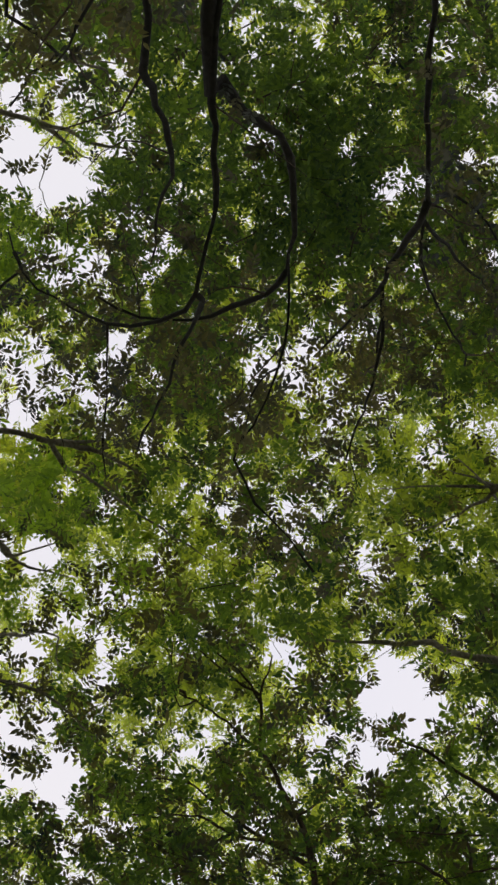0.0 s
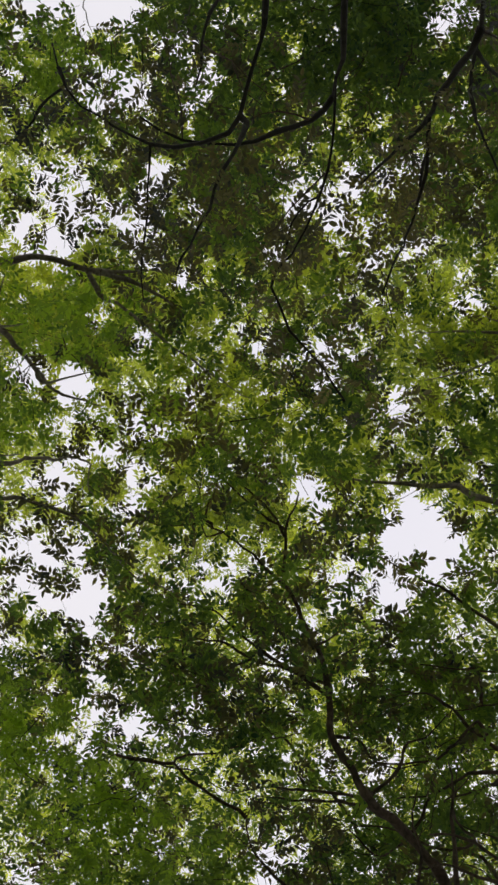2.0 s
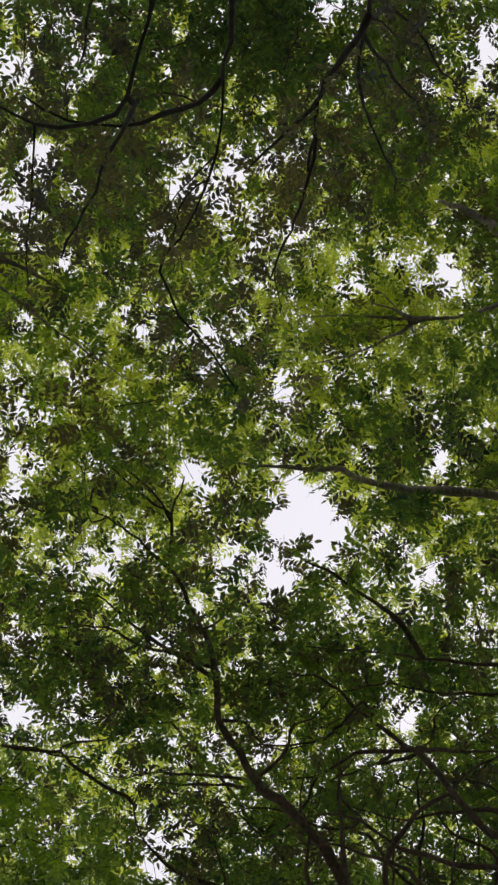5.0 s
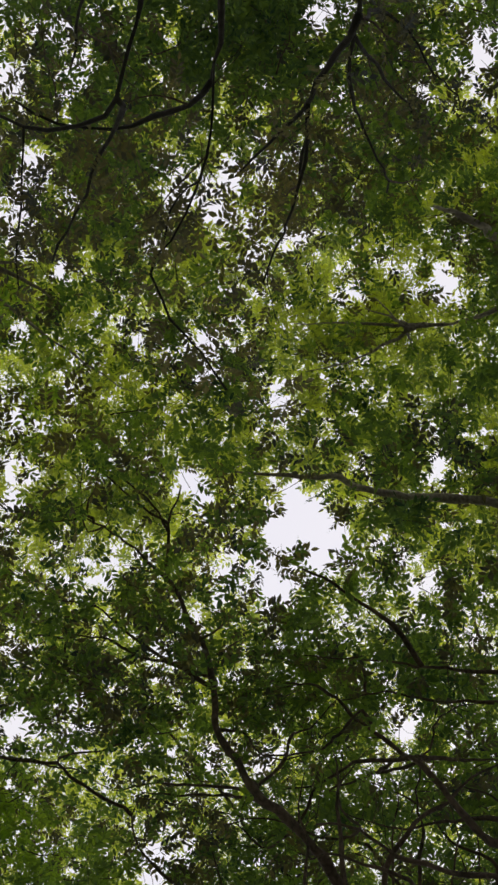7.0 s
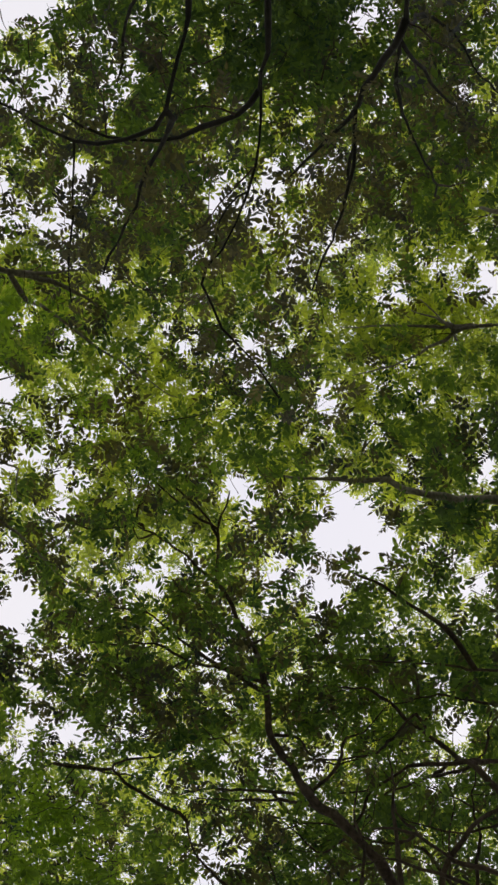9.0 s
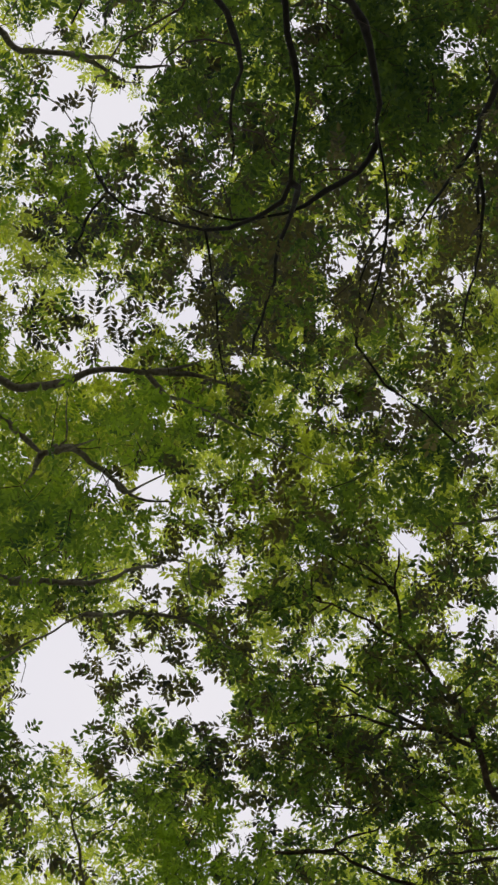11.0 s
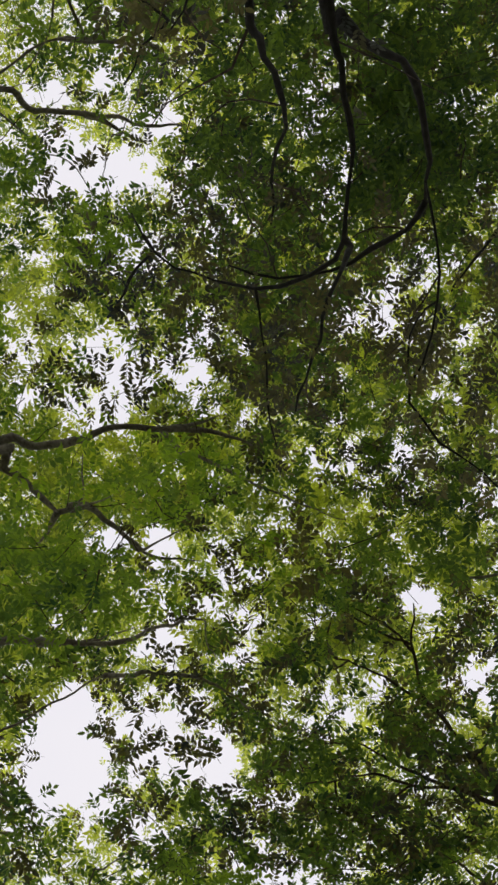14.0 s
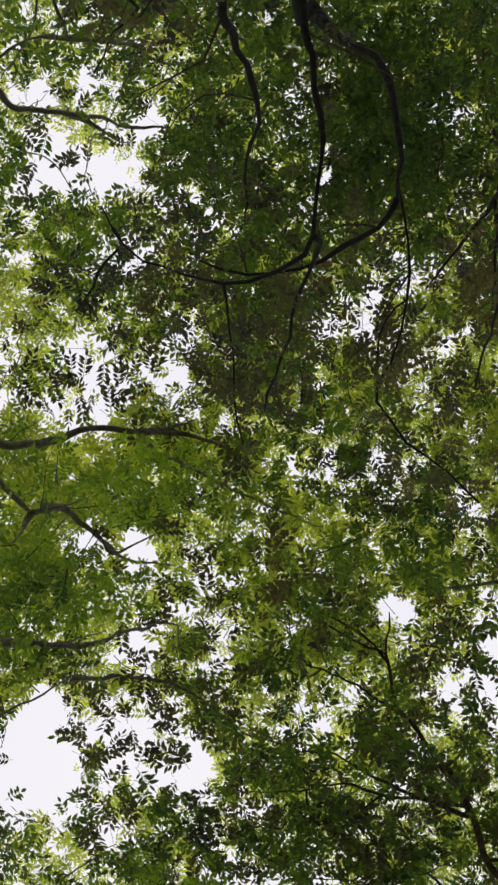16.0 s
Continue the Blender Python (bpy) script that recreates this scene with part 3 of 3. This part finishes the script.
def off_rims(p):
    """True for points well away from the clear openings."""
    q = p[:, :2] * (8.0 / np.maximum(p[:, 2] - 1.6, 1.0))[:, None]
    return np.all([np.hypot(q[:, 0] - x, q[:, 1] - y) > 1.4 * r for x, y, r in clear], 0)


def off_sightline(p):
    """False for most of the points that lie between the camera's eye and a limb."""
    k = 8.0 / np.maximum(p[:, 2] - 1.6, 1.0)
    u = np.clip((p[:, 0] * k / CELL).astype(int) + HALF, 0, 2 * HALF - 1)
    v = np.clip((p[:, 1] * k / CELL).astype(int) + HALF, 0, 2 * HALF - 1)
    return (limb_height[u, v] < p[:, 2]) | (rs.rand(len(p)) < 0.28)


# upper limbs that carry the high leaves
rng = random.Random(11)
for tree in TREES:
    for i in range(9):
        turn = 2 * math.pi * (i + rng.random() * 0.6) / 9
        out = rng.uniform(2.2, 4.6)
        tip = Vector((tree.x + out * math.cos(turn), tree.y + out * math.sin(turn), rng.uniform(10.5, 14.5)))
        a = tree.top.lerp(tip, 0.4) + Vector((0, 0, 1.2))
        way = [tree.top.lerp(tip, 0.2) + Vector((0, 0, 0.8)), a, tree.top.lerp(tip, 0.75) + Vector((0, 0, 0.6)), tip]
        if leafy(np.array(smooth_path(way, 0.3)), 0.0, 50).all():
            limb(tree, "upper_limb", rng.uniform(0.02, 0.035), way)

# ---- leaves ----
def leaf_shape(seed, pairs, leaflet, width, rich):
    """One compound leaf along +x: paired leaflets, each folded on its midrib, on a thin stalk. Returns verts, quads."""
    r = np.random.RandomState(seed)
    verts, quads = [], []
    length = leaflet * 0.62 * pairs
    spots = [(length * (0.28 + 0.72 * i / pairs), s) for i in range(pairs) for s in (-1, 1)] + [(length, 0)]
    sag = lambda s: -0.22 * s * s / length
    for s, side in spots:
        turn = side * radians(r.uniform(48, 66)) if side else r.uniform(-0.1, 0.1)
        size = leaflet * r.uniform(0.82, 1.12) * (0.8 if s < length * 0.35 else 1.0)
        half = width * size * r.uniform(0.9, 1.1)
        droop, fold, twist = r.uniform(-0.5, 0.1), r.uniform(0.05, 0.45), r.uniform(-0.7, 0.7)
        if rich:
            outline = [(0.06, 0), (0.34, 0.92), (0.68, 0.78), (1, 0), (0.68, -0.78), (0.34, -0.92)]
            faces = [(0, 1, 2, 3), (0, 3, 4, 5)]
        else:
            outline = [(0.05, 0), (0.5, 1), (1, 0), (0.5, -1)]
            faces = [(0, 1, 2, 3)]
        o = len(verts)
        for a, b in outline:
            x, y = a * size, b * half
            z = fold * abs(y) + droop * x * a + twist * y
            verts.append((s + x * math.cos(turn) - y * math.sin(turn), x * math.sin(turn) + y * math.cos(turn), z + sag(s)))
        quads += [tuple(o + i for i in f) for f in faces]
    o = len(verts)
    w = 0.0016
    for s in (0, length * 0.5, length):
        verts += [(s, -w, sag(s)), (s, w, sag(s))]
    quads += [(o, o + 1, o + 3, o + 2), (o + 2, o + 3, o + 5, o + 4)]
    return np.array(verts), np.array(quads)


RICH = [leaf_shape(i, p, 0.078, 0.205, True) for i, p in enumerate((4, 4, 5, 3, 4, 5))]
PLAIN = [leaf_shape(20 + i, p, 0.078, 0.205, False) for i, p in enumerate((4, 5, 4, 3))]


def unit(v):
    return v / np.maximum(np.linalg.norm(v, axis=-1, keepdims=True), 1e-9)


def sprays(centres, tilt, length, leaves):
    """Leafy shoots at the centres. Returns the leaves' places, ways and ups, and the shoots' two ends."""
    n = len(centres)
    turn = rs.rand(n) * 2 * math.pi
    way = unit(np.c_[np.cos(turn), np.sin(turn), rs.uniform(-tilt, tilt, n)])
    long = length * rs.uniform(0.7, 1.3, n)
    start, end = centres - way * long[:, None] * 0.5, centres + way * long[:, None] * 0.5
    flat = unit(np.cross(way, np.array([0, 0, 1.0])))
    P, W, U = [], [], []
    for i in range(leaves):
        s = (i + rs.rand(n)) / leaves
        side = np.where(rs.rand(n) < 0.5, -1, 1)[:, None]
        p = start + (end - start) * s[:, None]
        w = unit(way * rs.uniform(0.2, 1.0, n)[:, None] + flat * side * rs.uniform(0.4, 1.1, n)[:, None]
                 + np.c_[np.zeros(n), np.zeros(n), rs.uniform(-0.6, 0.25, n)])
        u = unit(np.array([0, 0, 1.0]) + 0.55 * rs.randn(n, 3))
        P.append(p), W.append(w), U.append(u)
    return np.concatenate(P), np.concatenate(W), np.concatenate(U), start, end


def quad_mesh(name, V, F, mat):
    me = bpy.data.meshes.new(name)
    me.vertices.add(len(V))
    me.vertices.foreach_set("co", V.astype(np.float32).ravel())
    me.loops.add(F.size)
    me.loops.foreach_set("vertex_index", F.astype(np.int32).ravel())
    me.polygons.add(len(F))
    me.polygons.foreach_set("loop_start", np.arange(0, F.size, 4, dtype=np.int32))
    me.update()
    me.materials.append(mat)
    return me


def leaf_mesh(name, shapes, P, W, U, size, mat):
    """All leaves as one mesh."""
    which = rs.randint(0, len(shapes), len(P))
    V, F, o = [], [], 0
    side = unit(np.cross(U, W))
    up = np.cross(W, side)
    for i, (v, q) in enumerate(shapes):
        m = which == i
        k = m.sum()
        if not k:
            continue
        s = (size[m])[:, None, None]
        pts = P[m][:, None] + s * (v[None, :, :1] * W[m][:, None] + v[None, :, 1:2] * side[m][:, None] + v[None, :, 2:] * up[m][:, None])
        V.append(pts.reshape(-1, 3))
        F.append((q[None] + o + (np.arange(k) * len(v))[:, None, None]).reshape(-1, 4))
        o += k * len(v)
    return quad_mesh(name, np.concatenate(V), np.concatenate(F), mat)


def twig_mesh(name, start, end, r):
    """All thin shoots as one mesh of slim, bent, three-sided stalks."""
    n = len(start)
    long = np.linalg.norm(end - start, axis=1)[:, None]
    way = unit(end - start)
    a = unit(np.cross(way, np.array([0.2, 0.1, 1.0])))
    b = np.cross(way, a)
    bend = [0, 0, 0, 0, 0]
    for i in (1, 2, 3):
        bend[i] = long * (0.06 * rs.randn(n, 1) * a + 0.06 * rs.randn(n, 1) * b)
    sweep = 0.14 * long * (rs.randn(n, 1) * a + rs.randn(n, 1) * b)
    V = []
    for i in range(5):
        s = i / 4
        p = start + (end - start) * s + bend[i] * 0.5 + sweep * (s - s * s) * 4 * 0.5
        V += [p + (1 - 0.7 * s) * r[:, None] * (math.cos(2.094 * j) * a + math.sin(2.094 * j) * b) for j in range(3)]
    V = np.stack(V, 1)
    q = np.array([(i * 3 + j, i * 3 + (j + 1) % 3, i * 3 + 3 + (j + 1) % 3, i * 3 + 3 + j) for i in range(4) for j in range(3)])
    return quad_mesh(name, V.reshape(-1, 3), (q[None] + (np.arange(n) * 15)[:, None, None]).reshape(-1, 4), BARK_BROWN)


def scatter(n, box, z0, z1):
    """Random shoot places in a box (at 8 m above eye height, spreading with height) between two heights."""
    z = rs.uniform(z0, z1, n)
    k = (z - 1.6) / 8.0
    return np.c_[rs.uniform(box[0], box[1], n) * k, rs.uniform(box[2], box[3], n) * k, z]


def clumped(p, scale, level):
    """Keeps the points where a soft noise is above the level, so that leaves gather in clumps."""
    keep = [noise.noise(Vector(q) * scale) > level for q in p.tolist()]
    return p[np.array(keep)]


def bough(x, y, r, z, thick=0.5):
    """Shoot places of one dense leafy bough, round in the plan (its middle and radius at 8 m above eye height)."""
    n = max(4, round(115 * r * r))
    a, d = rs.rand(n) * 2 * math.pi, r * np.sqrt(rs.rand(n))
    h = rs.uniform(z - thick / 2, z + thick / 2, n)
    k = (h - 1.6) / 8.0
    return np.c_[(x + d * np.cos(a)) * k, (y + d * np.sin(a)) * k, h]


def along_limbs(n, spread, y0, y1):
    """Shoot places close above the built limbs in a strip of the plan."""
    pool = [q for t in TREES[1:] for line in t.lines for q in line[len(line) // 3:] if q.z < 10.5 and y0 < q.y < y1]
    pick = rs.randint(0, len(pool), n)
    return np.array([tuple(pool[i]) for i in pick]) + spread * rs.randn(n, 3) + np.array([0, 0, 0.3])


VIEW = (-4.3, 3.4, -2.6, 6.4)
high = np.concatenate([scatter(8400, VIEW, 10.2, 14.6), scatter(2000, (-4.3, 3.4, -0.3, 2.6), 9.8, 12.5)])
middle = np.concatenate([scatter(1300, (-4.3, 3.4, 1.9, 6.4), 7.6, 10.2), scatter(85, (-0.2, 1.5, 2.8, 4.6), 8.2, 9.8), scatter(45, (-1.0, 0.1, 2.9, 4.3), 8.0, 9.6), along_limbs(260, 0.3, 1.4, 9)])
fresh = np.concatenate([scatter(700, (-4.3, 3.4, -2.6, 1.9), 7.8, 10.0), along_limbs(220, 0.3, -9, 1.4)])
low = np.concatenate([
    scatter(45, (-1.0, 1.6, -2.4, 0.5), 6.2, 6.9), scatter(24, (-0.95, -0.1, -0.6, 0.7), 7.2, 8.4), scatter(55, (-0.3, 1.2, 0.5, 1.9), 7.8, 9.0),
    scatter(160, (-1.2, 0.2, -2.6, 0.6), 6.9, 8.4), scatter(280, (0.2, 1.5, -2.6, 0.6), 6.9, 8.4), scatter(125, (1.5, 3.4, -2.6, 0.6), 6.9, 8.4),
    scatter(120, (1.9, 3.4, 0.2, 1.0), 6.9, 8.0), scatter(130, (-2.6, -0.6, 5.4, 6.6), 6.8, 8.0), scatter(260, (0.6, 3.2, 4.4, 6.4), 8.2, 9.4), scatter(150, (0.9, 3.2, 3.3, 4.6), 8.6, 9.8)])
boughs = np.concatenate([bough(*b) for b in (
    (-1.10, 5.00, 0.50, 7.0), (-1.22, 4.50, 0.30, 7.0), (-1.80, 4.05, 0.36, 7.2), (-1.47, 1.12, 0.30, 7.0), (-2.50, 1.75, 0.45, 7.0),
    (-1.91, 1.88, 0.26, 7.2), (-1.50, -0.30, 0.34, 7.4), (-2.06, -0.91, 0.28, 7.2), (-0.65, 2.25, 0.25, 8.6),
    (2.40, 4.06, 0.26, 8.4))])
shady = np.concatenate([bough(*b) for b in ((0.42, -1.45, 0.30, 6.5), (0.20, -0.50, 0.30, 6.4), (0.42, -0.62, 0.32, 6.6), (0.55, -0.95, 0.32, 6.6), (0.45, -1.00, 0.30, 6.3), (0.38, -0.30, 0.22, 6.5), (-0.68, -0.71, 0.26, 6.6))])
# sprays around the openings take the darker leaf, silhouette shade painted in
rims = []
for x, y, r in clear:
    for i in range(round(26 * r)):
        turn, out, z = rs.rand() * 2 * math.pi, r * rs.uniform(1.0, 1.6), rs.uniform(8.2, 10.0)
        rims.append(((x + out * math.cos(turn)) * (z - 1.6) / 8, (y + out * math.sin(turn)) * (z - 1.6) / 8, z))
for x, y, r in thin:
    for i in range(round(20 * r)):
        turn, out, z = rs.rand() * 2 * math.pi, r * rs.uniform(0.5, 1.4), rs.uniform(8.4, 10.2)
        rims.append(((x + out * math.cos(turn)) * (z - 1.6) / 8, (y + out * math.sin(turn)) * (z - 1.6) / 8, z))
rims = np.array(rims)
near = np.concatenate([np.array([tuple(line[i]) for i in rs.randint(len(line) // 3, len(line), 7)]) for line in A.lines])
near += np.array([0, 0, 0.04]) + 0.05 * rs.randn(len(near), 3)
fresh = clumped(fresh, 0.8, -0.25)
high, middle, low = clumped(high, 1.1, -0.24), clumped(middle, 1.2, -0.2), clumped(low, 1.1, -0.35)
around = scatter(2600, (-9, 9, -8, 11), 6.5, 15)
spread = around[:, :2] * (8 / (around[:, 2:] - 1.6))
around = around[(spread[:, 0] < VIEW[0] - 0.8) | (spread[:, 0] > VIEW[1] + 0.8) | (spread[:, 1] < VIEW[2] - 0.8) | (spread[:, 1] > VIEW[3] + 0.8)]
stems = np.array([(t.x, t.y) for t in TREES])
singles = {}
for centres, shapes, length, leaves, grow, least, kinds in (
        (near, RICH, 0.22, 8, 0.35, 1.0, (LEAF_SHADED,) * 5),
        (low[::4], RICH, 0.42, 13, 0.46, 0.2, (LEAF_SHADED, LEAF, LEAF, LEAF, LEAF)),
        (np.concatenate([low[1::4], low[2::4], low[3::4]]), RICH, 0.42, 13, 0.46, 0.2, (LEAF, LEAF, LEAF_FRESH, LEAF, LEAF_FRESH)),
        (boughs, RICH, 0.4, 12, 0.5, 1.0, (LEAF_FRESH,) * 5),
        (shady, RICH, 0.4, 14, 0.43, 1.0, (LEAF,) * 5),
        (rims, RICH, 0.35, 6, 0.66, 0.6, (LEAF_SHADED,) * 5),
        (middle[::4], RICH, 0.45, 10, 0.72, 0.22, (LEAF_SHADED,) * 5),
        (np.concatenate([middle[1::4], middle[2::4], middle[3::4]]), RICH, 0.45, 10, 0.7, 0.2, (LEAF,) * 5),
        (fresh, RICH, 0.45, 10, 0.7, 0.2, (LEAF, LEAF, LEAF_FRESH, LEAF, LEAF)),
        (high, PLAIN, 0.5, 10, 0.76, 0.12, (LEAF_SKYLIT,) * 5),
        (around, PLAIN, 0.9, 11, 1.7, 1.0, (LEAF,) * 5)):
    P, W, U, s, e = sprays(centres, 0.45, length, leaves)
    ok = leafy(P + W * 0.08, least) & (leafy(P + W * 0.16, 1.0, 50) | (centres is not high)) & (off_sightline(P + W * 0.08 * grow) | (centres is near)) & (off_rims(P) | (centres is not high))
    P, W, U, shoot = P[ok], W[ok], U[ok], np.tile(np.arange(len(centres)), leaves)[ok]
    ok = np.bincount(shoot, minlength=len(centres)) >= 0.45 * leaves
    ok &= leafy(s, 1.0, 50) & leafy(e, 1.0, 50) & leafy(centres, 1.0, 50)
    ok &= rs.rand(len(ok)) < (0.0 if centres is near else 0.2 if centres is high else 0.5)
    s, e = s[ok], (s + (e - s) * 0.8)[ok]
    owner = np.argmin(((P[:, None, :2] - stems[None]) ** 2).sum(-1), 1)
    owner_twig = np.argmin(((s[:, None, :2] - stems[None]) ** 2).sum(-1), 1)
    size = grow * rs.uniform(0.75, 1.2, len(P))
    for i, tree in enumerate(TREES):
        m = np.flatnonzero(owner == i)
        room = 280 - len(singles.setdefault(i, []))
        if shapes is RICH and room > 0:
            lowest = m[np.argsort(P[m, 2])][:room]
            singles[i] += [(P[j], W[j], U[j], size[j], kinds[i]) for j in lowest]
            m = np.setdiff1d(m, lowest)
        if len(m):
            ob = new("crown", leaf_mesh("crown", shapes, P[m], W[m], U[m], size[m], kinds[i]))
            ob.parent = tree.ob
            tagged(ob, "green feathered leaves", kind="stuff")
        m = owner_twig == i
        if m.sum():
            ob = new("shoot_growth", twig_mesh("shoot_growth", s[m], e[m], rs.uniform(0.002, 0.0045, m.sum())))
            ob.parent = tree.ob
            tagged(ob, "thin brown shoots", kind="stuff")

# side twigs on every limb
for tree in TREES:
    s, e, r = [], [], []
    for line in tree.lines:
        for q in range(len(line) // 4, len(line) - 1, 6):
            if rng.random() < 0.55:
                way = (line[q + 1] - line[q]).normalized()
                side = Vector((rng.gauss(0, 1), rng.gauss(0, 1), rng.gauss(0.2, 0.7)))
                side = (side - way * side.dot(way)).normalized()
                s.append(line[q])
                e.append(line[q] + (way * rng.uniform(0.3, 1.0) + side * rng.uniform(0.4, 1.0)) * rng.uniform(0.15, 0.5))
                r.append(rng.uniform(0.0025, 0.0055))
    s, e, r = np.array(s), np.array(e), np.array(r)
    ok = leafy(e, 1.0, 50) & leafy(s, 1.0, 50)
    ob = new("side_shoot_growth", twig_mesh("side_shoot_growth", s[ok], e[ok], r[ok]))
    ob.parent = tree.ob
    tagged(ob, "fine dark twigs", kind="stuff")

# the lowest leaves, each by itself
SHARED = {}
for i, found in singles.items():
    for n, (p, w, u, size, mat) in enumerate(found):
        key = (n % len(RICH), mat.name)
        if key not in SHARED:
            v, q = RICH[key[0]]
            SHARED[key] = quad_mesh("leaf", v, q, SINGLE[mat.name])
        ob = new("leaf", SHARED[key])
        w, u = Vector(w), Vector(u)
        side = u.cross(w).normalized()
        up = w.cross(side)
        turn = Matrix((w, side, up)).transposed()
        ob.matrix_basis = Matrix.Translation(p) @ turn.to_4x4() @ Matrix.Scale(size, 4)
        ob.parent = TREES[i].ob
